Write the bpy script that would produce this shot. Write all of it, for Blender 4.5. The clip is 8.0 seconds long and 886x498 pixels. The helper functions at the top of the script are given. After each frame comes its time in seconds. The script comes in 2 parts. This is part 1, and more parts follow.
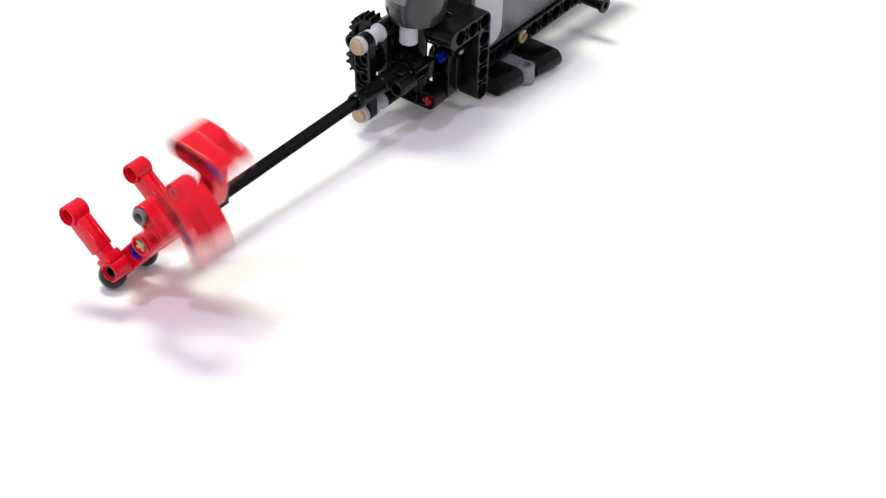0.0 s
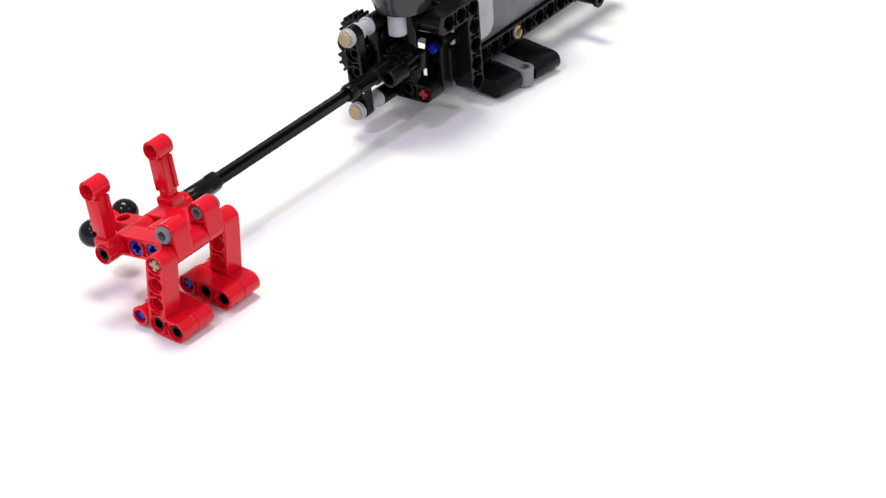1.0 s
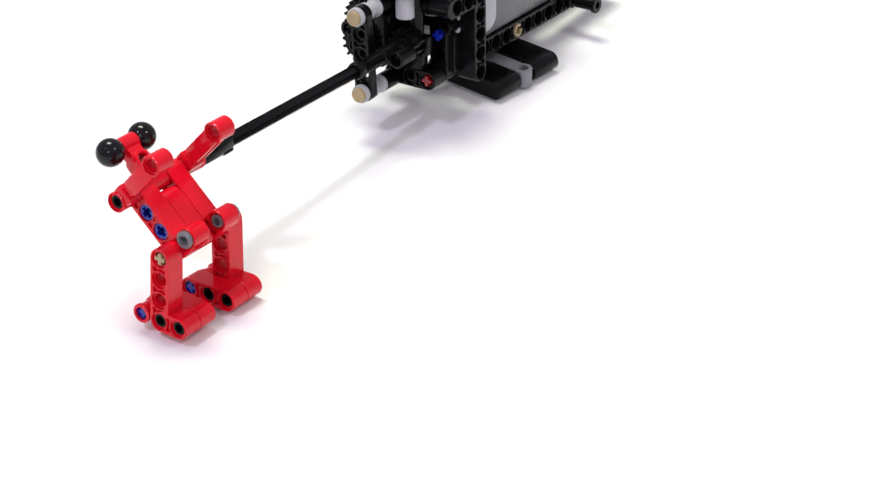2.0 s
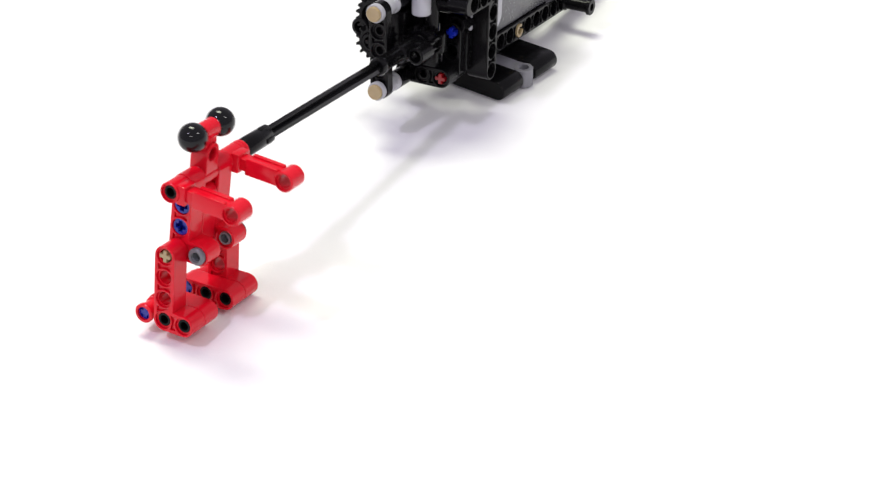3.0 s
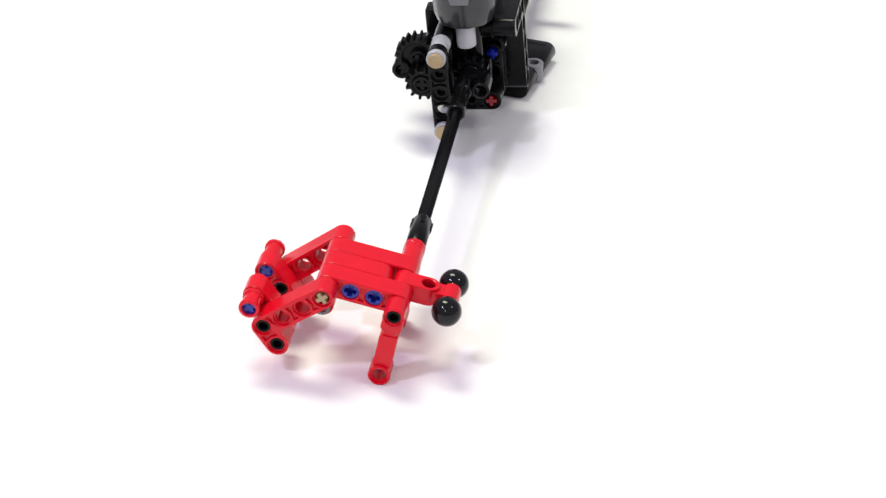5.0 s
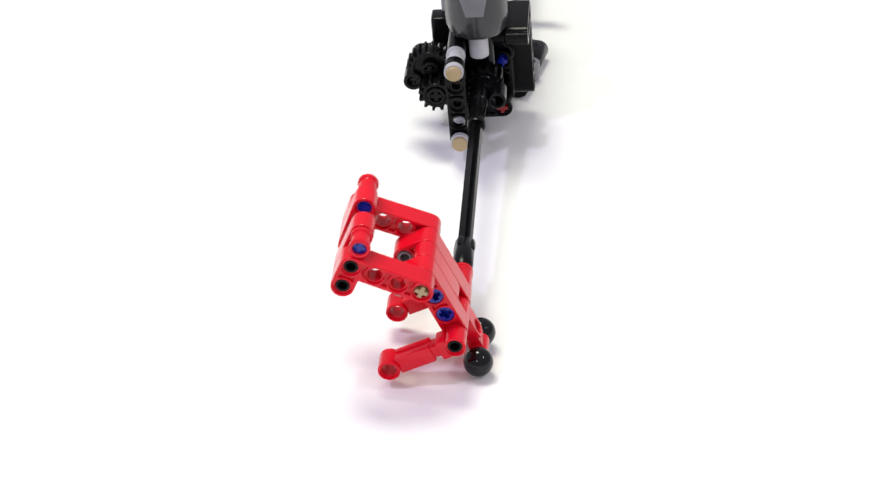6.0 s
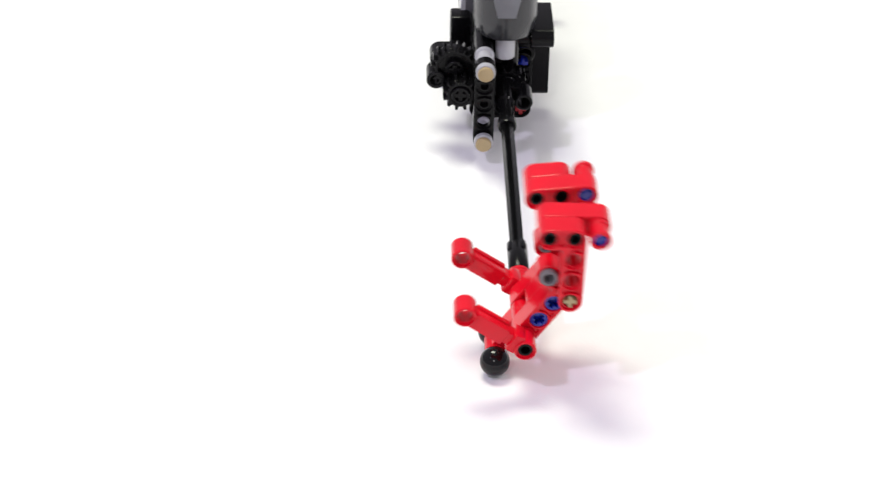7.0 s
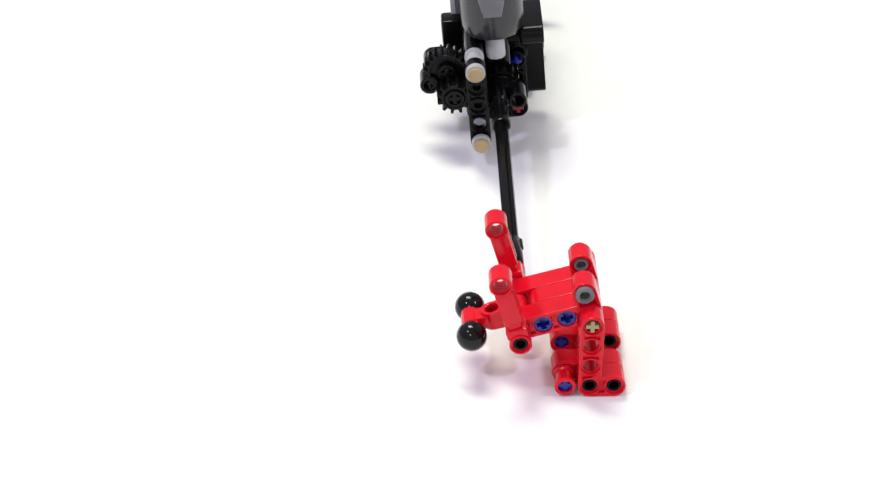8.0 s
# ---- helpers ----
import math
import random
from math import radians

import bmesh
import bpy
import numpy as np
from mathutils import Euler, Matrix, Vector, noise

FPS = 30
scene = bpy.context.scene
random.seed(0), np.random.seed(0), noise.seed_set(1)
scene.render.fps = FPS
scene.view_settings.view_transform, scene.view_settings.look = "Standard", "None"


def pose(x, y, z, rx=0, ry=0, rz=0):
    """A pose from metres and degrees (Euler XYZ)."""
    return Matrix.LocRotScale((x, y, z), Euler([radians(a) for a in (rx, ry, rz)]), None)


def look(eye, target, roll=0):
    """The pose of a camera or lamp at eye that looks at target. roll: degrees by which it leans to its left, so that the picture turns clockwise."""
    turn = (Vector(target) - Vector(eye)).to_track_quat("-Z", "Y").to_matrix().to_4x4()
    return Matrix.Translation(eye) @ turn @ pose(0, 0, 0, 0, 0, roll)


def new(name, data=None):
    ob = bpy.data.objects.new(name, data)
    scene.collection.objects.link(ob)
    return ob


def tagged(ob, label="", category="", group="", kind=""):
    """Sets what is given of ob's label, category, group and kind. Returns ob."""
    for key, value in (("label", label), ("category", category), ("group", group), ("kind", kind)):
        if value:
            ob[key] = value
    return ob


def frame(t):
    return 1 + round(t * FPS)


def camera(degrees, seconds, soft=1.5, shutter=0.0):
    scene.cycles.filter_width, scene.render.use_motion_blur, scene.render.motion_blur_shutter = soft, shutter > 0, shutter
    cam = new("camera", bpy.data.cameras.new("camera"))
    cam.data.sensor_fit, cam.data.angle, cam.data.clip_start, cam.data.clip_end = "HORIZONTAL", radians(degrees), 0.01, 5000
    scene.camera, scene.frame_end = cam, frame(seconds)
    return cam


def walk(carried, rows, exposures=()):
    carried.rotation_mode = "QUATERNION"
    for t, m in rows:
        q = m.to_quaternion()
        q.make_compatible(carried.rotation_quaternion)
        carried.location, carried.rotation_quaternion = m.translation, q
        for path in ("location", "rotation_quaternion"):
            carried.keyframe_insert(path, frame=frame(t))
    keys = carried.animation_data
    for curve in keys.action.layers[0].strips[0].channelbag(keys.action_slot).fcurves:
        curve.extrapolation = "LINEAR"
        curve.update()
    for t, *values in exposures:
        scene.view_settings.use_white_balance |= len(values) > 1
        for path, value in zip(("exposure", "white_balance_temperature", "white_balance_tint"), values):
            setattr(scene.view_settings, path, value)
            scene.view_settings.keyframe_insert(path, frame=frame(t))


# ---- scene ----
import itertools

# ---------------------------------------------------------------- camera
U = 0.008  # one module of the building system, in metres
SETBACK = 86.0  # modules from the eye to the middle of the table, on the ground

cam = camera(21.07, 8.0, soft=1.3, shutter=0.5)
EYE = pose(0, -SETBACK * U, 56.98 * U, 90 - 32.117, 0, 0) @ pose(0, 0, 0, 0, 0, 0.28)
walk(cam, [(0.0, EYE), (8.0, EYE)])

# ---------------------------------------------------------------- light
world = bpy.data.worlds.new("white_room")
scene.world = world
world.use_nodes = True
wn = world.node_tree.nodes
wn["Background"].inputs[0].default_value = (0.93, 0.88, 1.0, 1)
wn["Background"].inputs[1].default_value = 0.505


def ceiling_lamp(x, y, z, size, power, colour, wide=0.0, roll=0.0):
    data = bpy.data.lights.new("ceiling_lamp", "AREA")
    data.shape, data.size, data.energy, data.color = "ELLIPSE", size, power, colour
    data.size_y = wide or size
    ob = new("ceiling_lamp", data)
    ob.matrix_world = look((x, y, z), (0, 0, 0), roll)
    return ob


# a broad warm lamp overhead, a small bluish one to its side, and two weaker ones
ceiling_lamp(-0.26, 0.5, 1.5, 0.76, 17.8, (0.97, 1.0, 0.82), 0.46, -48)
ceiling_lamp(-0.66, -0.5, 1.18, 0.1, 6.0, (0.82, 0.75, 1.0))
ceiling_lamp(0.86, -0.35, 1.12, 0.16, 3, (1.0, 0.98, 0.96))
ceiling_lamp(-0.25, -1.2, 0.95, 0.12, 2.2, (1.0, 0.98, 0.96))
scene.view_settings.exposure = 0.0


# ---------------------------------------------------------------- materials
def plastic(name, colour, rough=0.28, bump=0.02, vary=0.12, spec=0.5):
    mat = bpy.data.materials.new(name)
    mat.use_nodes = True
    nt = mat.node_tree
    b = nt.nodes["Principled BSDF"]
    b.inputs["Specular IOR Level"].default_value = spec
    co = nt.nodes.new("ShaderNodeTexCoord")
    big = nt.nodes.new("ShaderNodeTexNoise")
    big.inputs["Scale"].default_value, big.inputs["Detail"].default_value = 90, 4
    fine = nt.nodes.new("ShaderNodeTexNoise")
    fine.inputs["Scale"].default_value, fine.inputs["Detail"].default_value = 900, 5
    ramp = nt.nodes.new("ShaderNodeValToRGB")
    ramp.color_ramp.elements[0].position, ramp.color_ramp.elements[1].position = 0.3, 0.7
    ramp.color_ramp.elements[0].color = (*[c * (1 - vary) for c in colour], 1)
    ramp.color_ramp.elements[1].color = (*[min(1, c * (1 + vary)) for c in colour], 1)
    rr = nt.nodes.new("ShaderNodeMapRange")
    rr.inputs["To Min"].default_value, rr.inputs["To Max"].default_value = rough * 0.75, rough * 1.3
    bp = nt.nodes.new("ShaderNodeBump")
    bp.inputs["Strength"].default_value, bp.inputs["Distance"].default_value = bump * 4, 0.0004
    ln = nt.links
    ln.new(co.outputs["Object"], big.inputs["Vector"])
    ln.new(co.outputs["Object"], fine.inputs["Vector"])
    ln.new(big.outputs["Fac"], ramp.inputs["Fac"])
    ln.new(ramp.outputs["Color"], b.inputs["Base Color"])
    ln.new(fine.outputs["Fac"], rr.inputs["Value"])
    ln.new(rr.outputs["Result"], b.inputs["Roughness"])
    ln.new(fine.outputs["Fac"], bp.inputs["Height"])
    ln.new(bp.outputs["Normal"], b.inputs["Normal"])
    return mat


RED = plastic("red_plastic", (0.65, 0.004, 0.017), 0.18, 0.006, 0.06, 0.3)
BLACK = plastic("black_plastic", (0.004, 0.004, 0.0045), 0.2, 0.008, spec=0.15)
GLOSS = plastic("glossy_black_plastic", (0.004, 0.004, 0.005), 0.09, 0.0, spec=0.3)
BLUE = plastic("blue_plastic", (0.005, 0.016, 0.28), 0.22, 0.01)
TAN = plastic("tan_plastic", (0.37, 0.28, 0.145), 0.3, 0.01)
PALE = plastic("light_grey_plastic", (0.4, 0.4, 0.43), 0.2)
# the light grey again, with the outrigger's shade put into the colour
PALE_SHADED = plastic("light_grey_plastic_shaded", (0.22, 0.22, 0.245), 0.2)
GREY = plastic("grey_plastic", (0.15, 0.155, 0.168), 0.22)
DARK = plastic("dark_grey_plastic", (0.025, 0.0255, 0.028), 0.2)
PANEL = plastic("slate_grey_plastic", (0.09, 0.09, 0.1), 0.25)
CRIMSON = plastic("crimson_plastic", (0.27, 0.005, 0.009), 0.3)
PAPER = plastic("white_paper", (0.86, 0.86, 0.87), 0.75, 0.05, 0.012, 0.3)


# ---------------------------------------------------------------- mesh tools
def circle(x, y, r, n=20, start=0.0, sweep=2 * math.pi):
    return [(x + r * math.cos(start + sweep * i / n), y + r * math.sin(start + sweep * i / n)) for i in range(n)]


def stroke(path, r, n=10):
    """The outline of a rounded bar of half width r along a line of points."""
    side = []
    pts = [Vector(p) for p in path]
    for way in (pts, pts[::-1]):
        for i in range(len(way) - 1):
            d = (way[i + 1] - way[i]).normalized()
            left = Vector((-d.y, d.x))
            if i > 0:
                d0 = (way[i] - way[i - 1]).normalized()
                l0 = Vector((-d0.y, d0.x))
                turn = d0.x * d.y - d0.y * d.x
                if turn < 0:
                    a0 = math.atan2(l0.y, l0.x)
                    step = -math.acos(max(-1, min(1, d0.dot(d))))
                    side += [way[i] + r * Vector((math.cos(a0 + step * k / n), math.sin(a0 + step * k / n))) for k in range(n + 1)]
                else:
                    side.append(way[i] + r * (l0 + left) / (1 + l0.dot(left)))
            else:
                side.append(way[i] + r * left)
        d = (way[-1] - way[-2]).normalized()
        a0 = math.atan2(d.x, -d.y)
        end = way[-1]
        side += [end + r * Vector((math.cos(a0 - math.pi * k / n), math.sin(a0 - math.pi * k / n))) for k in range(n)]
    return [(p[0], p[1]) for p in side]


TILT = 0.93  # outlines are filled at a slant, so that no two corners share a line
TC, TS = math.cos(TILT), math.sin(TILT)


def slab(loops, z0, z1, bevel=0.0):
    """A mesh of the first outline with the others cut out of it, from z0 to z1, in modules."""
    cu = bpy.data.curves.new("slab", "CURVE")
    cu.dimensions, cu.fill_mode = "2D", "BOTH"
    cu.extrude = (z1 - z0) / 2 - bevel
    cu.bevel_depth, cu.bevel_resolution, cu.offset = bevel, 1, -bevel
    for loop in loops:
        sp = cu.splines.new("POLY")
        sp.points.add(len(loop) - 1)
        for p, (x, y) in zip(sp.points, loop):
            p.co = (x * TC - y * TS, x * TS + y * TC, 0, 1)
        sp.use_cyclic_u = True
    ob = bpy.data.objects.new("slab", cu)
    me = bpy.data.meshes.new_from_object(ob)
    bpy.data.objects.remove(ob)
    bpy.data.curves.remove(cu)
    me.transform(Matrix.Translation((0, 0, (z0 + z1) / 2)) @ Matrix.Rotation(-TILT, 4, "Z"))
    return me


def add(bm, me, m=None):
    if m is not None:
        me.transform(m)
    bm.from_mesh(me)
    bpy.data.meshes.remove(me)


def lathe(bm, profile, m=Matrix(), n=24):
    """Turns (radius, height) pairs round z; closes at radius 0."""
    rings = []
    for r, z in profile:
        if r <= 1e-6:
            rings.append([bm.verts.new(m @ Vector((0, 0, z)))])
        else:
            rings.append([bm.verts.new(m @ Vector((r * math.cos(2 * math.pi * i / n), r * math.sin(2 * math.pi * i / n), z))) for i in range(n)])
    for p, q in zip(rings, rings[1:]):
        for i in range(n):
            j = (i + 1) % n
            if len(p) == 1 and len(q) == 1:
                continue
            if len(p) == 1:
                bm.faces.new((p[0], q[i], q[j]))
            elif len(q) == 1:
                bm.faces.new((p[i], q[0], p[j]))
            else:
                bm.faces.new((p[i], q[i], q[j], p[j]))


def block(bm, lo, hi, bevel=0.06):
    c = [(a + b) / 2 for a, b in zip(lo, hi)]
    s = [b - a for a, b in zip(lo, hi)]
    tmp = bmesh.new()
    bmesh.ops.create_cube(tmp, size=1, matrix=Matrix.LocRotScale(c, None, s))
    if bevel:
        bmesh.ops.bevel(tmp, geom=tmp.edges[:], offset=bevel, segments=2, affect="EDGES", profile=0.5)
    me = bpy.data.meshes.new("block")
    tmp.to_mesh(me)
    tmp.free()
    add(bm, me)


def mesh_of(name, bm, material):
    bm.transform(Matrix.Scale(U, 4))
    bmesh.ops.recalc_face_normals(bm, faces=bm.faces)
    me = bpy.data.meshes.new(name)
    bm.to_mesh(me)
    bm.free()
    me.materials.append(material)
    me.shade_smooth()
    me.set_sharp_from_angle(angle=radians(35))
    return me


def part(name, bm, material, parent, label=""):
    ob = new(name, mesh_of(name, bm, material))
    ob.parent = parent
    return tagged(ob, label)


def along(axis, x, y, z):
    """Turns local z onto an axis of the thing, at a place."""
    turn = {"x": pose(0, 0, 0, 0, 90, 0), "y": pose(0, 0, 0, -90, 0, 0), "z": Matrix()}[axis]
    return Matrix.Translation((x, y, z)) @ turn


def beam(bm, path, holes, z0, z1, m=None, r=0.485):
    """A studless beam: rounded bar with bored and counterbored holes, its thickness from z0 to z1."""
    line = stroke(path, r)
    lip = 0.11
    for a, b, hole in ((z0, z0 + lip + 0.03, 0.385), (z0 + lip, z1 - lip, 0.305), (z1 - lip - 0.03, z1, 0.385)):
        bev = 0.0 if hole < 0.35 else 0.03
        cuts = [circle(x, y, hole, 20, 0.05 + 0.037 * i)[::-1] for i, (x, y) in enumerate(holes)]
        if bev:
            for p, q in itertools.combinations(holes, 2):
                d = Vector(q) - Vector(p)
                if 0.95 < d.length < 1.05:
                    c, n = (Vector(p) + Vector(q)) / 2, Vector((-d.y, d.x))
                    cuts.append([tuple(c + n * k + d * w) for k, w in ((0.318, 0.127), (0.003, 0.046), (-0.313, 0.131), (-0.321, -0.129), (-0.002, -0.044), (0.316, -0.133))])
        add(bm, slab([line] + cuts, a, b, bev), m)


def cross(r, w):
    return [(w, w), (w, r), (-w, r), (-w, w), (-r, w), (-r, -w), (-w, -w), (-w, -r), (w, -r), (w, -w), (r, -w), (r, w)]


def pin(bm, z0, z1, m=Matrix(), collar=0.37):
    """A hollow friction pin, its two ends recessed in their holes."""
    lathe(bm, [(0, z0 + 0.35), (0.19, z0 + 0.35), (0.2, z0), (0.28, z0), (0.29, z0 + 0.1), (collar, z0 + 0.11), (collar, z0 + 0.16), (0.295, z0 + 0.17),
               (0.295, z1 - 0.17), (collar, z1 - 0.16), (collar, z1 - 0.11), (0.29, z1 - 0.1), (0.28, z1), (0.2, z1), (0.19, z1 - 0.35), (0, z1 - 0.35)], m)


def axle_pin(bm, z0, z1, m=Matrix()):
    """A pin whose ends show a cross."""
    lathe(bm, [(0, z0 + 0.1), (0.26, z0 + 0.1), (0.28, z0 + 0.02), (0.36, z0 + 0.04), (0.36, z0 + 0.16), (0.295, z0 + 0.17),
               (0.295, z1 - 0.17), (0.36, z1 - 0.16), (0.36, z1 - 0.04), (0.28, z1 - 0.02), (0.26, z1 - 0.1), (0, z1 - 0.1)], m)
    add(bm, slab([cross(0.25, 0.09)], z0 + 0.03, z1 - 0.03), m)


def hollow_pin(bm, z0, z1, m=Matrix()):
    """A pin with a deep cross-shaped socket in each end."""
    for a, b in ((z0, z0 + 0.3), (z1 - 0.3, z1)):
        add(bm, slab([circle(0, 0, 0.37), cross(0.25, 0.1)[::-1]], a, b, 0.02), m)
    lathe(bm, [(0, z0 + 0.3), (0.3, z0 + 0.3), (0.3, z1 - 0.3), (0, z1 - 0.3)], m)


def tube(bm, z0, z1, m=Matrix(), r=0.45, hole=0.3, flange=0.0):
    e = 0.04
    prof = [(hole, z0), (r - e, z0), (r, z0 + e), (r, z1 - e), (r - e, z1), (hole, z1), (hole, z0)]
    if flange:
        prof = [(hole, z0), (flange - e, z0), (flange, z0 + e), (flange, z0 + 0.18), (r, z0 + 0.24), (r, z1 - 0.24), (flange, z1 - 0.18), (flange, z1 - e), (flange - e, z1), (hole, z1), (hole, z0)]
    lathe(bm, prof, m)


def bored(bm, z0, z1, m=Matrix(), r=0.46):
    """A round end with a bored hole, widened at both mouths."""
    e, lip, wide, hole = 0.04, 0.11, 0.385, 0.305
    lathe(bm, [(hole, z0 + lip), (wide, z0 + lip), (wide, z0), (r - e, z0), (r, z0 + e), (r, z1 - e), (r - e, z1), (wide, z1), (wide, z1 - lip), (hole, z1 - lip), (hole, z0 + lip)], m)


# ---------------------------------------------------------------- setting
def table_top():
    bm = bmesh.new()
    block(bm, (-1.2 / U, -0.85 / U, -0.03 / U), (1.2 / U, 1.15 / U, 0), 0.004 / U)
    ob = new("table_surface", mesh_of("table_surface", bm, PAPER))
    return tagged(ob, "seamless matt white table surface, brightly lit", "table surface", kind="structure")


table_top()


# ---------------------------------------------------------------- figure
L_PATH, L_HOLES = [(0, 0), (3, 0), (3, 1)], [(0, 0), (1, 0), (2, 0), (3, 0), (3, 1)]


def make_arm(parent, s):
    bm = bmesh.new()
    lo, hi = sorted((1.5 * s, 2.5 * s))
    bored(bm, lo, hi, Matrix.Translation((0, 3, 0)), 0.47)
    bored(bm, lo, hi, Matrix(), 0.46)
    mid = 2.0 * s
    block(bm, (-0.44, 0.28, mid - 0.42), (0.44, 0.72, mid + 0.42), 0.07)
    block(bm, (-0.28, 0.6, mid - 0.31), (0.28, 1.1, mid + 0.31), 0.06)
    block(bm, (-0.3, 0.98, mid - 0.33), (0.3, 2.66, mid + 0.33), 0.06)
    for z in (-0.26, 0.26):
        block(bm, (-0.38, 1.02, mid + z - 0.12), (0.38, 2.6, mid + z + 0.12), 0.05)
    arm = part("arm", bm, RED, parent)
    bm = bmesh.new()
    pin(bm, lo + 0.1, hi - 0.1)
    part("pin", bm, BLACK, arm, "black pin end in the shoulder")
    return arm


def make_leg(parent, s):
    """One leg about its hip: an angled beam, a foot bar inside it, pins and a bush."""
    bm = bmesh.new()
    lo, hi = sorted((1.51 * s, 2.49 * s))
    beam(bm, L_PATH, L_HOLES, lo, hi)
    leg = part("leg", bm, RED, parent)
    bm = bmesh.new()
    lo2, hi2 = sorted((0.51 * s, 1.49 * s))
    beam(bm, [(3, -1), (3, 1)], [(3, -1), (3, 0), (3, 1)], lo2, hi2)
    part("foot_beam", bm, RED, leg)
    a, b = sorted((0.62 * s, 2.39 * s))
    for y in (0, 1):
        bm = bmesh.new()
        pin(bm, a, b, Matrix.Translation((3, y, 0)))
        part("pin", bm, BLACK, leg, "black friction pin")
    bm = bmesh.new()
    axle_pin(bm, a, b, Matrix.Translation((3, -1, 0)))
    part("axle_pin", bm, BLUE, leg, "blue axle pin at the heel")
    bm = bmesh.new()
    tube(bm, lo, hi, Matrix.Translation((3, -1, 0)), 0.37, 0.3, 0.44)
    part("bush", bm, RED, leg)
    bm = bmesh.new()
    add(bm, slab([cross(0.26, 0.085)], *sorted((1.3 * s, 2.47 * s)), 0.02))
    part("axle_end", bm, TAN, leg, "tan axle end with a cross section")
    return leg


def make_figure():
    fig = new("acrobat_figure")
    tagged(fig, "red brick-built tumbling acrobat on a long black axle", "toy figure")
    for s in (1, -1):
        bm = bmesh.new()
        beam(bm, L_PATH, L_HOLES, *sorted((0.51 * s, 1.49 * s)))
        part("body_beam", bm, RED, fig)
        for x in (1, 2):
            bm = bmesh.new()
            hollow_pin(bm, *sorted((0.2 * s, 1.42 * s)), Matrix.Translation((x, 0, 0)))
            part("axle_pin", bm, BLUE, fig, "blue axle pin in the body")
        bm = bmesh.new()
        pin(bm, *sorted((0.52 * s, 1.62 * s)), Matrix.Translation((3, 1, 0)), 0.38)
        tube(bm, *sorted((1.46 * s, 1.68 * s)), Matrix.Translation((3, 1, 0)), 0.385, 0.24)
        part("stop_pin", bm, GREY, fig, "grey pin that stops the leg")
        make_arm(fig, s)
        bm = bmesh.new()
        lathe(bm, [(0.63 * math.sin(math.pi * k / 20), -0.63 * math.cos(math.pi * k / 20)) for k in range(21)], Matrix.Translation((-2, 0, 1.02 * s)), 40)
        part("ball", bm, GLOSS, fig, "glossy black ball")
    bm = bmesh.new()
    beam(bm, [(1, 0), (3, 0)], [(1, 0), (2, 0), (3, 0)], -0.49, 0.49)
    part("middle_beam", bm, RED, fig)
    bm = bmesh.new()
    tube(bm, -0.49, 0.49, Matrix(), 0.46, 0.3)
    flat = Matrix(((1, 0, 0, 0), (0, 0, -1, 0), (0, 1, 0, 0), (0, 0, 0, 1)))
    add(bm, slab([stroke([(-1.05, 0), (-0.2, 0)], 0.45), circle(-1, 0, 0.3)[::-1]], -0.42, 0.42, 0.04), flat)
    add(bm, slab([stroke([(-1.9, 0), (-1.0, 0)], 0.4), circle(-1, 0, 0.3)[::-1]], -0.3, 0.3, 0.04), flat)
    tube(bm, -0.5, 0.5, Matrix.Translation((-2, 0, 0)), 0.4, 0.25)
    part("neck", bm, RED, fig)
    bm = bmesh.new()
    tube(bm, -2.9, -2.45, Matrix(), 0.42, 0.2, 0.47)
    part("collar", bm, RED, fig)
    bm = bmesh.new()
    lathe(bm, [(0.2, -2.9), (0.4, -2.9), (0.44, -2.96), (0.44, -4.84), (0.4, -4.9), (0.2, -4.9)], Matrix(), 20)
    block(bm, (-0.48, -0.12, -4.88), (0.48, 0.12, -4.3), 0.04)
    block(bm, (-0.12, -0.48, -4.88), (0.12, 0.48, -4.3), 0.04)
    part("axle_connector", bm, BLACK, fig, "black ribbed axle connector")
    bm = bmesh.new()
    add(bm, slab([cross(0.3, 0.115)], -16.4, -1.4, 0.02))
    part("axle", bm, BLACK, fig, "long black cross axle")
    return fig


# ---------------------------------------------------------------- motor unit
def gear(bm, teeth, r, z0, z1, m=Matrix()):
    line = []
    for i in range(teeth):
        for k, rr in ((0, r - 0.2), (0.3, r - 0.2), (0.42, r), (0.68, r), (0.8, r - 0.2)):
            a = 2 * math.pi * (i + k) / teeth
            line.append((rr * math.cos(a), rr * math.sin(a)))
    add(bm, slab([line, circle(0, 0, r - 0.36)[::-1]], z0, z1, 0.03), m)
    add(bm, slab([circle(0, 0, r - 0.34), circle(0, 0, 0.3)[::-1]], z0 + 0.2, z1 - 0.2), m)
    lathe(bm, [(0.3, z0 + 0.1), (0.3, z1 + 0.1), (0.42, z1 + 0.1), (0.45, z1 + 0.06), (0.45, z0 + 0.1)], m)


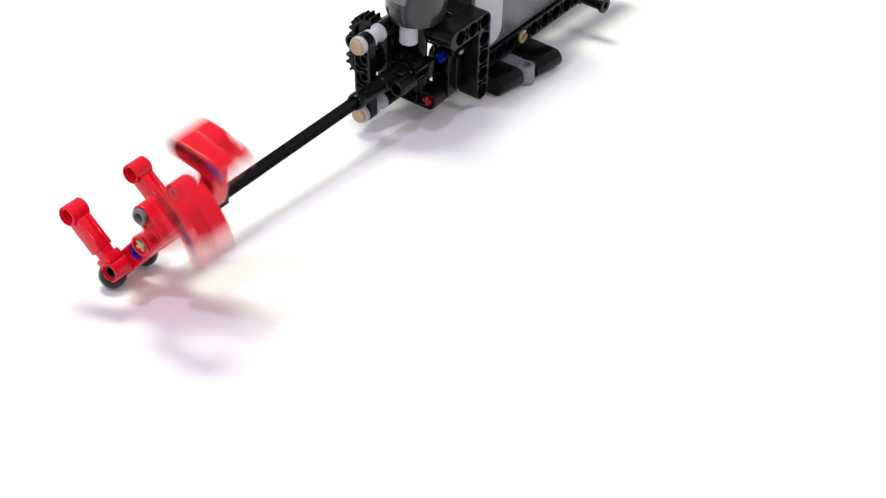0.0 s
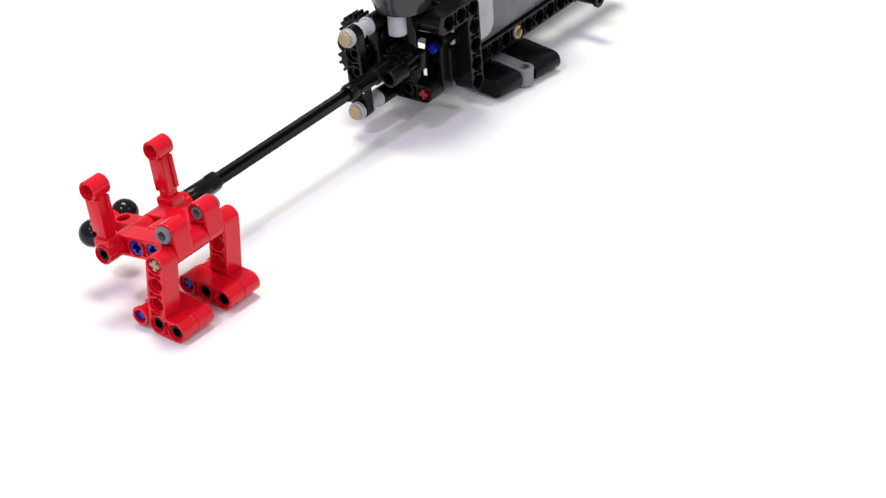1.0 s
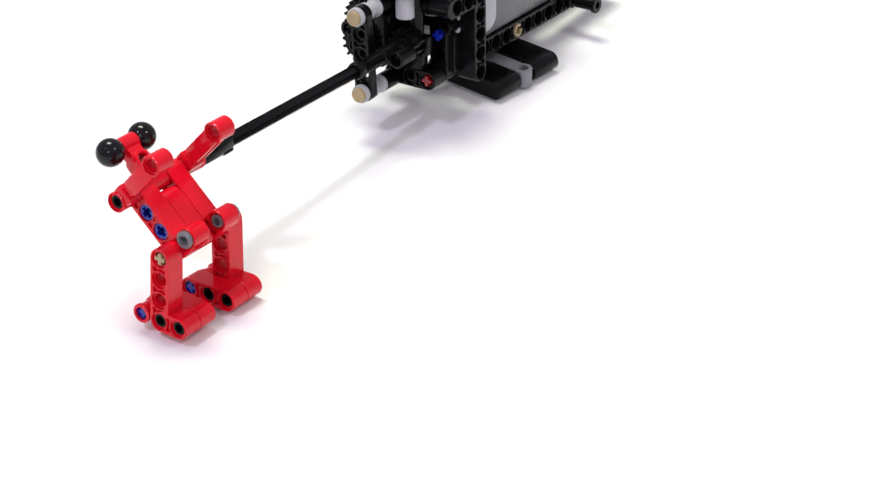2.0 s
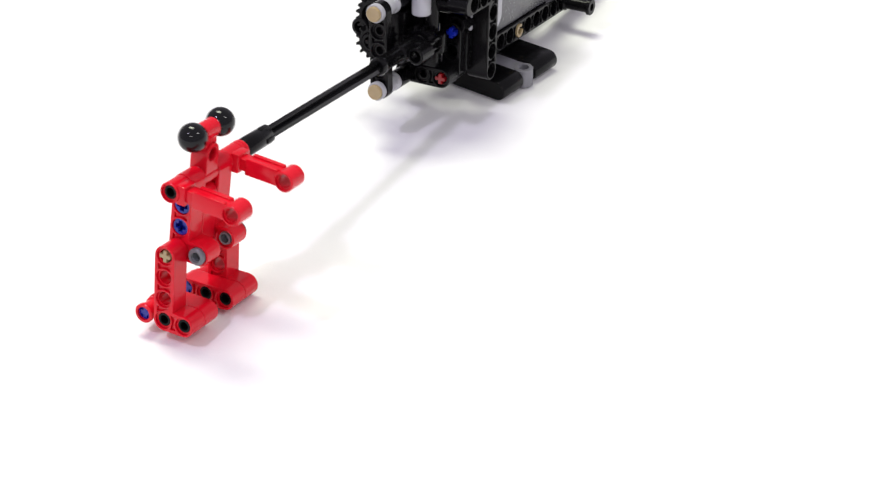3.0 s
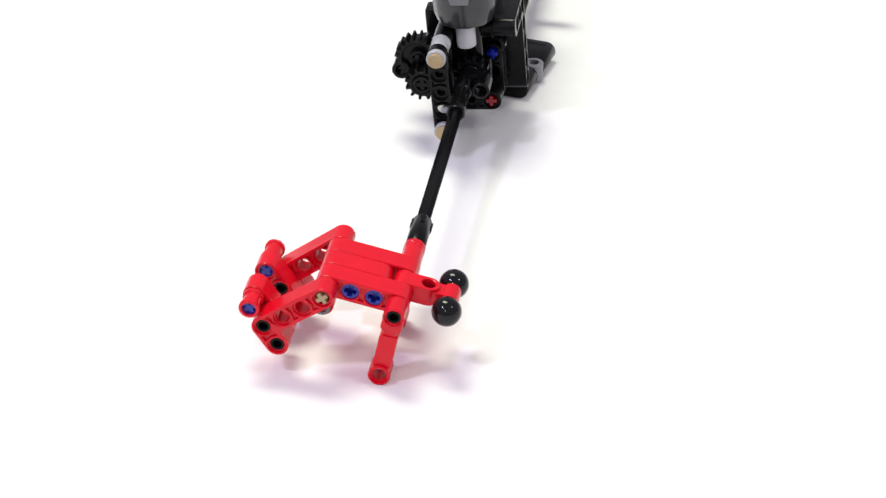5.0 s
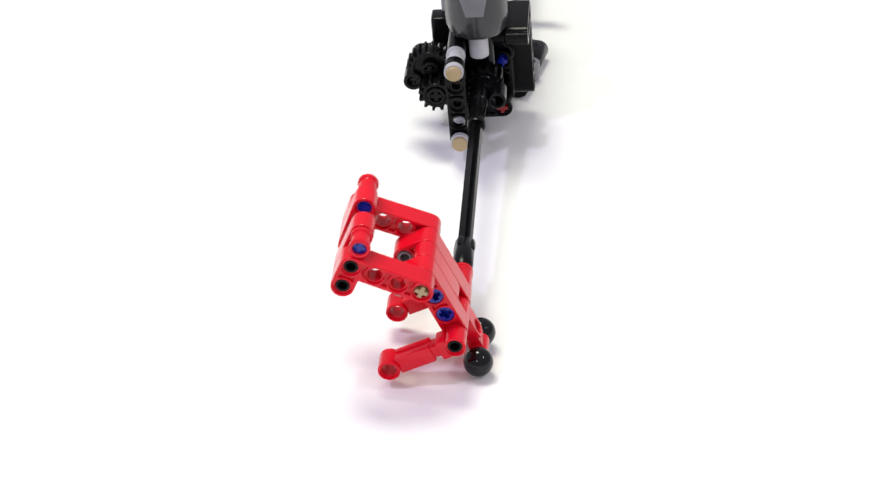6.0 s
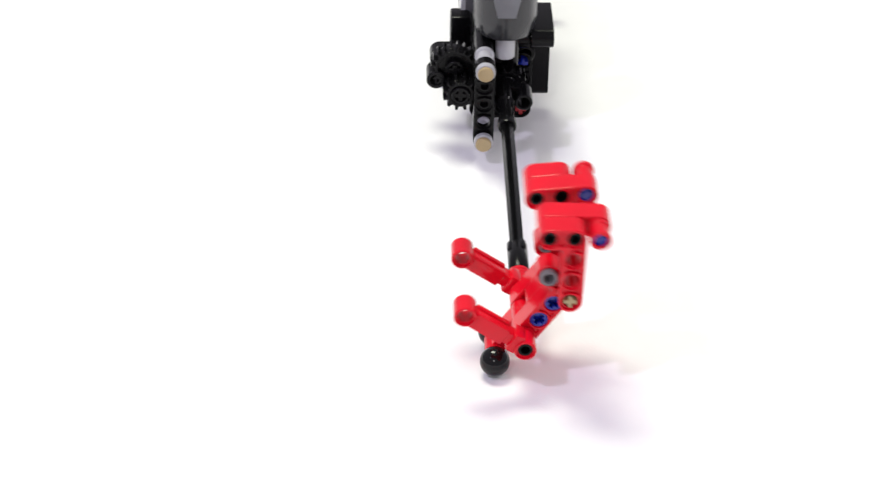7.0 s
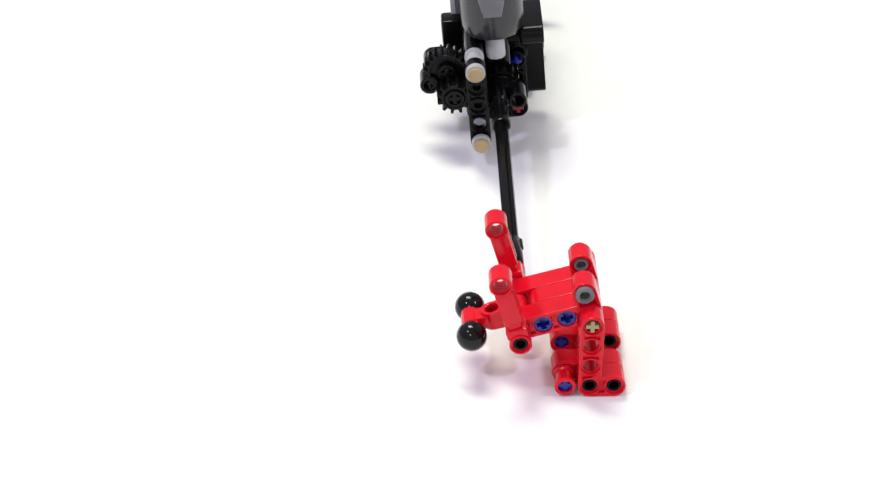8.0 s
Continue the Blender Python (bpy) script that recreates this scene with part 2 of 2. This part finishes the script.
def make_unit():
    unit = new("motor_unit")
    tagged(unit, "black and grey brick-built motor unit with gears", "toy motor")

    def straight(name, a, b, axis, at, material=BLACK, label="", thick=0.98):
        """A straight beam from a to b (plane points) bored along an axis."""
        bm = bmesh.new()
        n = int(round(max(abs(b[0] - a[0]), abs(b[1] - a[1]))))
        holes = [(a[0] + (b[0] - a[0]) * i / n, a[1] + (b[1] - a[1]) * i / n) for i in range(n + 1)]
        m = {"z": Matrix.Translation((0, 0, at)),
             "x": Matrix(((0, 0, 1, at), (1, 0, 0, 0), (0, 1, 0, 0), (0, 0, 0, 1))),
             "y": Matrix(((0, 1, 0, 0), (0, 0, 1, at), (1, 0, 0, 0), (0, 0, 0, 1)))}[axis]
        beam(bm, [a, b], holes, -thick / 2, thick / 2, m)
        return part(name, bm, material, unit, label)

    # front upright with its two capped axles
    lean = 0.06  # the upright leans forward with height
    upright = straight("front_beam", (-1, -2), (-1, 2), "z", -16.7, thick=0.5)
    upright.data.transform(Matrix(((1, 0, 0, 0), (0, 1, 0, 0), (0, lean, 1, 2 * lean * U), (0, 0, 0, 1))))
    for y in (2, -2):
        at = Matrix.Translation((-1, y, lean * (y + 2)))
        bm = bmesh.new()
        tube(bm, -16.44, -16.14, at, 0.46, 0.2)
        part("half_bush", bm, PALE, unit, "light grey half bush")
        bm = bmesh.new()
        lathe(bm, [(0, -16.03), (0.33, -15.97), (0.37, -16.01), (0.37, -16.3), (0.2, -16.3), (0.2, -17.4)], at)
        part("axle_cap", bm, TAN, unit, "round tan axle cap")
        bm = bmesh.new()
        tube(bm, -17.9, -16.96, at, 0.36, 0.2, 0.46)
        part("bush", bm, PALE, unit, "light grey bush")
        bm = bmesh.new()
        tube(bm, -21.0, -17.92, at, 0.45, 0.2)
        part("spacer", bm, BLACK, unit)
    for y in (0, 1):
        bm = bmesh.new()
        pin(bm, -17.2, -16.6, Matrix.Translation((-1, y, lean * (y + 2))))
        part("pin", bm, BLACK, unit, "black friction pin")
    # output shaft
    bm = bmesh.new()
    lathe(bm, [(0.2, -14.4), (0.4, -14.4), (0.44, -14.5), (0.44, -14.9), (0.38, -15.0), (0.38, -16.4), (0.46, -16.5), (0.46, -18.6), (0.2, -18.6)], Matrix(), 16)
    part("axle_connector", bm, BLACK, unit)
    # cross block with the dark hole beside the shaft
    bm = bmesh.new()
    tube(bm, -17.7, -16.55, Matrix.Translation((0.87, 0.02, 0)), 0.42, 0.3)
    block(bm, (0.2, -0.4, -18.3), (0.75, 0.4, -17.3), 0.05)
    part("cross_block", bm, BLACK, unit)
    # added black block that keeps the table from showing beside the shaft
    bm = bmesh.new()
    block(bm, (0.4, -0.6, -19.5), (1.03, 0.4, -18.95), 0.1)
    part("gap_block", bm, BLACK, unit)
    bm = bmesh.new()
    beam(bm, [(0.95, -1.8), (0.95, 0.2)], [(0.95, -0.8), (0.95, 0.2)], -20.85, -20.02)
    part("side_beam", bm, BLACK, unit)
    bm = bmesh.new()
    beam(bm, [(-1.1, -1.9), (0.9, -1.9)], [(-1.1, -1.9), (-0.1, -1.9), (0.9, -1.9)], -20.05, -19.07)
    part("low_beam", bm, BLACK, unit)
    bm = bmesh.new()
    pin(bm, -20.0, -19.2, Matrix.Translation((-0.1, -1.9, 0)))
    part("pin", bm, BLACK, unit, "black friction pin")
    bm = bmesh.new()
    tube(bm, -21.15, -20.15, Matrix.Translation((1.1, 0.55, 0)), 0.47, 0.3)
    part("boss", bm, BLACK, unit)
    # not a known part: added to close a bright slit beside the bracket
    bm = bmesh.new()
    block(bm, (1.0, -1.85, -21.14), (1.5, 0.06, -20.6), 0.06)
    part("filler_beam", bm, BLACK, unit)
    bm = bmesh.new()
    block(bm, (1.2, 0.1, -21.15), (1.52, 1.0, -20.9), 0.05)
    part("spacer_block", bm, PALE, unit, "light grey spacer behind the boss")
    bm = bmesh.new()
    add(bm, slab([cross(0.25, 0.09)], -20.9, -19.86, 0.02), Matrix.Translation((0.97, 0.2, 0)))
    part("axle_pin", bm, BLUE, unit, "blue axle end with a cross section")
    bm = bmesh.new()
    add(bm, slab([cross(0.26, 0.09)], -20.0, -19.03, 0.02), Matrix.Translation((0.9, -1.9, 0)))
    part("axle_pin", bm, CRIMSON, unit, "red axle end with a cross section")
    # gears
    for teeth, r, x, y, z in ((20, 1.15, -2.35, 0.75, -18.7), (12, 0.85, -2.08, -0.12, -17.75), (12, 0.85, 0.2, 0.1, -18.4)):
        bm = bmesh.new()
        gear(bm, teeth, r, z - 0.5, z + 0.3, Matrix.Translation((x, y, 0)))
        part("gear", bm, BLACK, unit, "black toothed gear")
    bm = bmesh.new()
    tube(bm, -19.5, -18.35, Matrix.Translation((-3.22, 0.15, 0)), 0.46, 0.3)
    part("pin_joiner", bm, BLACK, unit)
    # made-up black blocks that stand in for the darkness between the gears
    bm = bmesh.new()
    block(bm, (-0.75, -0.9, -19.65), (0.33, 1.0, -19.05), 0.18)
    block(bm, (-0.45, -0.5, -19.2), (0.3, 0.6, -18.7), 0.12)
    block(bm, (-0.5, -1.4, -19.6), (0.68, -0.5, -19.0), 0.12)
    part("gear_gap_filler", bm, BLACK, unit)
    # added black sheet; makes the inside of the unit dark from the front
    bm = bmesh.new()
    block(bm, (-0.25, -1.3, -21.6), (1.2, 2.45, -20.98), 0.08)
    part("back_filler", bm, BLACK, unit)
    # invented block, black so that no white shows between upright and gears
    bm = bmesh.new()
    block(bm, (-1.5, -1.1, -20.6), (-0.62, 1.5, -18.1), 0.12)
    part("gear_side_filler", bm, BLACK, unit)
    for x, y, z0, z1 in ((-2.35, 0.75, -20.6, -18.2), (-2.08, -0.12, -20.6, -17.4)):
        bm = bmesh.new()
        add(bm, slab([cross(0.29, 0.11)], z0, z1, 0.02), Matrix.Translation((x, y, 0)))
        part("gear_axle", bm, BLACK, unit)
    # three beams added as dark backing, their places not known
    straight("cross_filler", (-1, 0.8), (1, 0.8), "z", -21.0)
    straight("gear_beam", (-3, 0), (-2, 0), "z", -21.0)
    straight("cross_filler", (-1, 2), (1, 2), "z", -21.0)
    bm = bmesh.new()
    tube(bm, -18.75, -18.27, Matrix.Translation((-2.08, -0.12, 0)), 0.45, 0.3)
    part("half_bush", bm, PALE, unit, "light grey half bush behind the gear")
    bm = bmesh.new()
    tube(bm, 0, 2.1, along("y", 0.32, 0.35, -19.1), 0.38, 0.2)
    part("drive_post", bm, BLACK, unit, "black post behind the drive sleeve")
    # upright motor, its drive sleeve below
    bm = bmesh.new()
    tube(bm, 0, 1.3, along("y", 0.02, 1.38, -18.62), 0.47, 0.3)
    part("drive_sleeve", bm, PALE, unit, "light grey drive sleeve under the motor")
    bm = bmesh.new()
    lathe(bm, [(0.3, 0), (1.05, 0.0), (1.36, 0.16), (1.5, 0.62), (1.52, 1.1), (1.52, 3.9), (1.3, 4.1), (0, 4.1)], along("y", 0, 2.45, -19.2) @ pose(0, 0, 0, 0, 0, 15), 12)
    motor = part("motor", bm, DARK, unit, "dark grey round motor housing")
    bm = bmesh.new()
    line = [(-0.42, 3.95), (0.42, 3.95), (0.66, 5.0), (0.7, 6.3), (-0.7, 6.3), (-0.66, 5.0)]
    add(bm, slab([line], -17.95, -17.6, 0.04))
    part("front_plate", bm, GREY, motor, "lighter grey flat plate")
    # side brackets
    bm = bmesh.new()
    beam(bm, [(1.85, -21.65), (1.85, -19.5)], [(1.85, -21.5), (1.85, -20.5), (1.85, -19.5)], 0.4, 1.22, Matrix(((0, 0, 1, 0), (1, 0, 0, 0), (0, 1, 0, 0), (0, 0, 0, 1))))
    part("inner_beam", bm, BLACK, unit)
    bm = bmesh.new()
    m = Matrix(((0, 0, 1, 1.8), (1, 0, 0, 0), (0, 1, 0, 0), (0, 0, 0, 1)))
    beam(bm, [(-2, -21.65), (2, -21.65), (2, -19.3)], [(y, -21.65) for y in range(-2, 3)] + [(2, -20.65), (2, -19.65)], -0.55, 0.55, m)
    part("bracket", bm, BLACK, unit, "black angled bracket beam")
    bm = bmesh.new()
    block(bm, (-2.49, -0.85, -22.6), (-1.51, 1.75, -21.6), 0.14)
    part("side_post", bm, BLACK, unit, "black square post beside the motor")
    for s in (1, -1):
        straight("chassis_beam", (-1.65, -35.6), (-1.65, -22.6), "x", 0.84 * s)
    bm = bmesh.new()
    tube(bm, 0, 1.65, along("x", 1.3, -1.66, -31.8), 0.34, 0.2, 0.44)
    part("side_pin", bm, BLACK, unit)
    bm = bmesh.new()
    ring = circle(0, 0, 0.35, 26, 0.9, 5.6) + circle(0, 0, 0.2, 26, 0.9, 5.6)[::-1]
    add(bm, slab([ring], 1.05, 1.4, 0.02), along("x", 0, -1.66, -26.6))
    part("axle_pin", bm, TAN, unit, "tan axle pin in the chassis beam")
    # battery box
    bm = bmesh.new()
    block(bm, (-1.9, -1.15, -30.2), (1.2, 4.6, -22.3), 0.15)
    box = part("battery_box", bm, PANEL, unit, "slate grey battery box")
    strip = [(4.5, -22.3), (4.5, -24.75)] + [(-0.1 + 0.75 * math.cos(a), -24.0 + 0.75 * math.sin(a)) for a in [math.pi * (1.5 - k / 16) for k in range(9)]] + [(-0.85, -22.3)]
    for lo, hi in ((1.0, 1.26), (-1.98, -1.7)):
        bm = bmesh.new()
        add(bm, slab([strip], lo, hi, 0.04), Matrix(((0, 0, 1, 0), (1, 0, 0, 0), (0, 1, 0, 0), (0, 0, 0, 1))))
        part("edge_strip", bm, PALE, box, "light grey edge strip")
    return unit


def make_foot(parent):
    """The flat outrigger on which the unit pivots, about its own middle on the ground."""
    bm = bmesh.new()
    front = [(-1.5, 0.5), (2.38, 0.5)]
    add(bm, slab([stroke(front, 0.49)], 0.52, 2.2, 0.05))
    foot = part("outrigger", bm, BLACK, parent, "black double outrigger foot lying on the table")
    bm = bmesh.new()
    add(bm, slab([stroke(front, 0.49)], -2.4, -0.5, 0.05))
    part("rear_beam", bm, BLACK, foot)
    bm = bmesh.new()
    tube(bm, 0.0, 0.96, along("y", 2.45, 0.02, 0.0), 0.5, 0.28)
    block(bm, (-1.2, 0.04, -0.46), (2.25, 0.94, 0.48), 0.05)
    part("connector", bm, PALE_SHADED, foot, "light grey connector with an upright hole")
    return foot


figure = make_figure()
leg_near = make_leg(figure, 1)
leg_far = make_leg(figure, -1)
unit = make_unit()
foot = make_foot(unit)

# ---------------------------------------------------------------- what moves
# seconds; turn, pitch and roll of the unit in degrees; place of the shoulder in modules
UNIT_TURN = [
    (0, -36.327, 3.017, 4.156),
    (0.1, -35.998, 3.278, 3.492),
    (0.2, -35.879, 3.469, 3.937),
    (0.3, -35.859, 3.45, 3.573),
    (0.5, -34.901, 3.562, -2.476),
    (0.7, -35.229, 2.755, -4.528),
    (1, -35.701, 1.324, -4.155),
    (1.5, -35.669, -1.304, -3.974),
    (1.7, -35.172, -2.518, -3.597),
    (2.8, -29.878, -6.547, -4.201),
    (3, -28.731, -6.531, -2.114),
    (3.2, -27.205, -6.114, 0.862),
    (3.5, -25.655, -4.847, 3.7),
    (3.8, -22.355, -3.697, 3.353),
    (4, -19.925, -2.36, 4.618),
    (4.1, -16.086, 1.355, 5.302),
] + [
    (4.2, -13.718, 0.94, -1.444),
    (4.5, -11.421, 0.484, -4.972),
    (4.7, -10.298, 0.351, -5.513),
    (5.8, -4.484, 3.061, -2.423),
    (6, -3.471, 2.887, -4.325),
    (6.3, -2.276, 2.364, -5.961),
    (6.5, -1.06, 2.482, -4.158),
    (6.8, 0.331, 2.548, -4.339),
    (7, 1.378, 3.172, 0.561),
    (7.1, 1.485, 3.587, 4.166),
    (7.2, 2.151, 3.812, 4.371),
    (7.3, 1.307, 3.807, 5.266),
    (7.4, 1.323, 4.022, 3.64),
    (7.5, 1.67, 3.837, 0.705),
    (7.7, 2.36, 3.652, -6.221),
    (8, 1.631, 2.3, -4.88),
]
UNIT_PLACE = [
    (0, -12.762, 1.472, 2.15),
    (0.1, -12.665, 1.31, 2.034),
    (0.2, -12.641, 1.209, 1.964),
    (0.3, -12.617, 1.062, 2),
    (0.5, -12.635, 1.069, 1.997),
    (0.7, -12.818, 1.201, 2.381),
    (1, -12.983, 1.409, 3.065),
    (1.5, -12.907, 1.426, 4.207),
    (1.7, -12.708, 1.316, 4.796),
    (2.8, -10.545, 0.225, 6.67),
    (3, -10.032, -0.067, 6.677),
    (3.2, -9.225, -0.581, 6.491),
    (3.5, -8.467, -1.064, 5.909),
    (3.8, -7.155, -1.798, 5.453),
    (4, -6.148, -2.149, 4.843),
    (4.1, -4.65, -2.712, 3.363),
] + [
    (4.2, -3.62, -3.25, 3.227),
    (4.5, -2.852, -3.387, 3.421),
    (4.7, -2.413, -3.407, 3.454),
    (5.8, 0.398, -3.988, 2.338),
    (6, 0.643, -4.041, 2.464),
    (6.3, 1.295, -4.045, 2.63),
    (6.5, 1.783, -4.08, 2.66),
    (6.8, 2.513, -4.037, 2.578),
    (7, 3.297, -4.032, 2.32),
    (7.1, 3.655, -4.007, 2.09),
    (7.2, 3.911, -4.017, 1.974),
    (7.3, 3.725, -4.165, 1.969),
    (7.4, 3.521, -4.217, 1.958),
    (7.5, 3.485, -4.259, 1.961),
    (7.7, 3.37, -4.213, 2.048),
    (8, 3.081, -4.271, 2.74),
]
# seconds; turn of the body, of one leg and of the other about the axle, in degrees
SPIN = [
    (0, 50.998, 40, 79.698),
    (0.1, 46.35, -96.918, -9.154),
    (0.2, 39.402, -83.935, -89.905),
    (0.3, 37.754, -88.553, -73.156),
    (0.5, 31.258, -95.089, -99.858),
    (0.7, 20.632, -97.187, -97.072),
    (1, 6.643, -95.885, -95.094),
    (1.5, -17.893, -94.442, -93.186),
    (1.7, -28.115, -94.416, -91.542),
    (2.8, -85.133, -95.777, -92.703),
    (3, -96.054, -93.052, -91.66),
    (3.2, -110.198, -89.999, -88.724),
    (3.5, -126.814, -86.87, -85.971),
    (3.8, -142.353, -102.19, -99.881),
    (4, -152.745, -112.069, -112.887),
    (4.1, -150.788, -162.35, -162.203),
] + [
    (4.2, -157.231, -172.33, -172.319),
    (4.5, -173.561, -157.671, -155.466),
    (4.7, -182.283, -144.452, -141.826),
    (5.8, -238.858, -196.944, -193.907),
    (6, -247.68, -205.525, -203.167),
    (6.3, -265.421, -222.143, -219.512),
    (6.5, -274.281, -232.188, -229.809),
    (6.8, -292.016, -250.262, -247.319),
    (7, -304.638, -271.377, -264.491),
    (7.1, -311.416, -288.638, -269.353),
    (7.2, -315.894, -408.399, -310.815),
    (7.3, -318.572, -455.259, -454.477),
    (7.4, -322.35, -447.72, -435.938),
    (7.5, -325.428, -449.581, -448.4),
    (7.7, -334.699, -456.676, -452.411),
    (8, -348.356, -455.019, -453.928),
]


def glide(rows, t):
    """A smooth value at t through rows of seconds and numbers, with no overshoot."""
    ts = [r[0] for r in rows]
    v = np.array([r[1:] for r in rows], float)
    h = np.diff(ts)
    d = np.diff(v, axis=0) / h[:, None]
    m = np.zeros_like(v)
    m[0], m[-1] = d[0], d[-1]
    for i in range(1, len(ts) - 1):
        w1, w2 = 2 * h[i] + h[i - 1], h[i] + 2 * h[i - 1]
        same = d[i - 1] * d[i] > 0
        safe0, safe1 = np.where(same, d[i - 1], 1), np.where(same, d[i], 1)
        m[i] = np.where(same, (w1 + w2) / (w1 / safe0 + w2 / safe1), 0)
    i = min(max(int(np.searchsorted(ts, t, side="right")) - 1, 0), len(h) - 1)
    s = (t - ts[i]) / h[i]
    return ((1 + 2 * s) * (1 - s) ** 2 * v[i] + s * (1 - s) ** 2 * h[i] * m[i] + s * s * (3 - 2 * s) * v[i + 1] + s * s * (s - 1) * h[i] * m[i + 1])


AXES = Matrix(((1, 0, 0, 0), (0, 0, -1, 0), (0, 1, 0, 0), (0, 0, 0, 1)))  # across, up, along the axle


def rim(x, y, r, heights):
    """Points round a rounded end, at several heights across it."""
    return [Vector((px * U, py * U, h * U)) for px, py in circle(x, y, r, 16) for h in heights]


ARM_ENDS = rim(0, 3, 0.46, (-2.5, -1.5, 1.5, 2.5))
FOOT_NEAR = rim(3, -1, 0.485, (0.5, 2.5)) + rim(3, 1, 0.485, (0.5, 2.5))
FOOT_FAR = rim(3, -1, 0.485, (-0.5, -2.5)) + rim(3, 1, 0.485, (-0.5, -2.5))
BALLS = [Vector((-2 * U, 0, 1.02 * U)), Vector((-2 * U, 0, -1.02 * U))]


def lowest(base, body, near, far):
    """How high the lowest point of the figure lies over the table."""
    trunk = base @ pose(0, 0, 0, 0, 0, body)
    hip = Matrix.Translation(trunk @ Vector((3 * U, 0, 0)) - base.translation) @ base
    zs = [(trunk @ p).z for p in ARM_ENDS] + [(trunk @ p).z - 0.63 * U for p in BALLS]
    for turn, feet in ((near, FOOT_NEAR), (far, FOOT_FAR)):
        leg = hip @ pose(0, 0, 0, 0, 0, turn)
        zs += [(leg @ p).z for p in feet]
    return min(zs)


def motions():
    unit_rows, figure_rows, near_rows, far_rows, foot_rows = [], [], [], [], []
    for k in range(241):
        t = k / FPS
        turn, pitch, roll = glide(UNIT_TURN, t)
        x, y, z = glide(UNIT_PLACE, t)
        body, near, far = glide(SPIN, t)
        base = Matrix.Translation((x * U, y * U, z * U)) @ pose(0, 0, 0, 0, 0, turn) @ pose(0, 0, 0, pitch, 0, 0) @ pose(0, 0, 0, 0, roll, 0) @ AXES
        base.translation.z -= lowest(base, body, near, far) - 0.0002
        unit_rows.append((t, base))
        figure_rows.append((t, base @ pose(0, 0, 0, 0, 0, body)))
        hip = Matrix.Translation((3 * U, 0, 0))
        near_rows.append((t, hip @ pose(0, 0, 0, 0, 0, near - body)))
        far_rows.append((t, hip @ pose(0, 0, 0, 0, 0, far - body)))
        slip = glide([(0.0, 0.0), (5.0, 0.0), (6.5, 0.3), (7.3, 0.6), (8.0, 0.6)], t)[0]
        lag = glide([(0.0, 7.0), (1.7, 7.0), (4.5, 11.0), (8.0, 12.0)], t)[0]
        out = glide([(0.0, 0.3), (2.0, 0.3), (4.5, 0.2), (7.0, 0.0), (8.0, 0.0)], t)[0]
        rest = base @ Vector(((out - 0.35 * slip - 0.042 * lag) * U, -3.5 * U, (-25.4 - 0.8 * out - slip) * U))
        flat = Matrix.Translation((rest.x, rest.y, 0.0004)) @ pose(0, 0, 0, 0, 0, turn - lag) @ AXES
        foot_rows.append((t, base.inverted() @ flat))
    walk(unit, unit_rows)
    walk(figure, figure_rows)
    walk(leg_near, near_rows)
    walk(leg_far, far_rows)
    walk(foot, foot_rows)


motions()
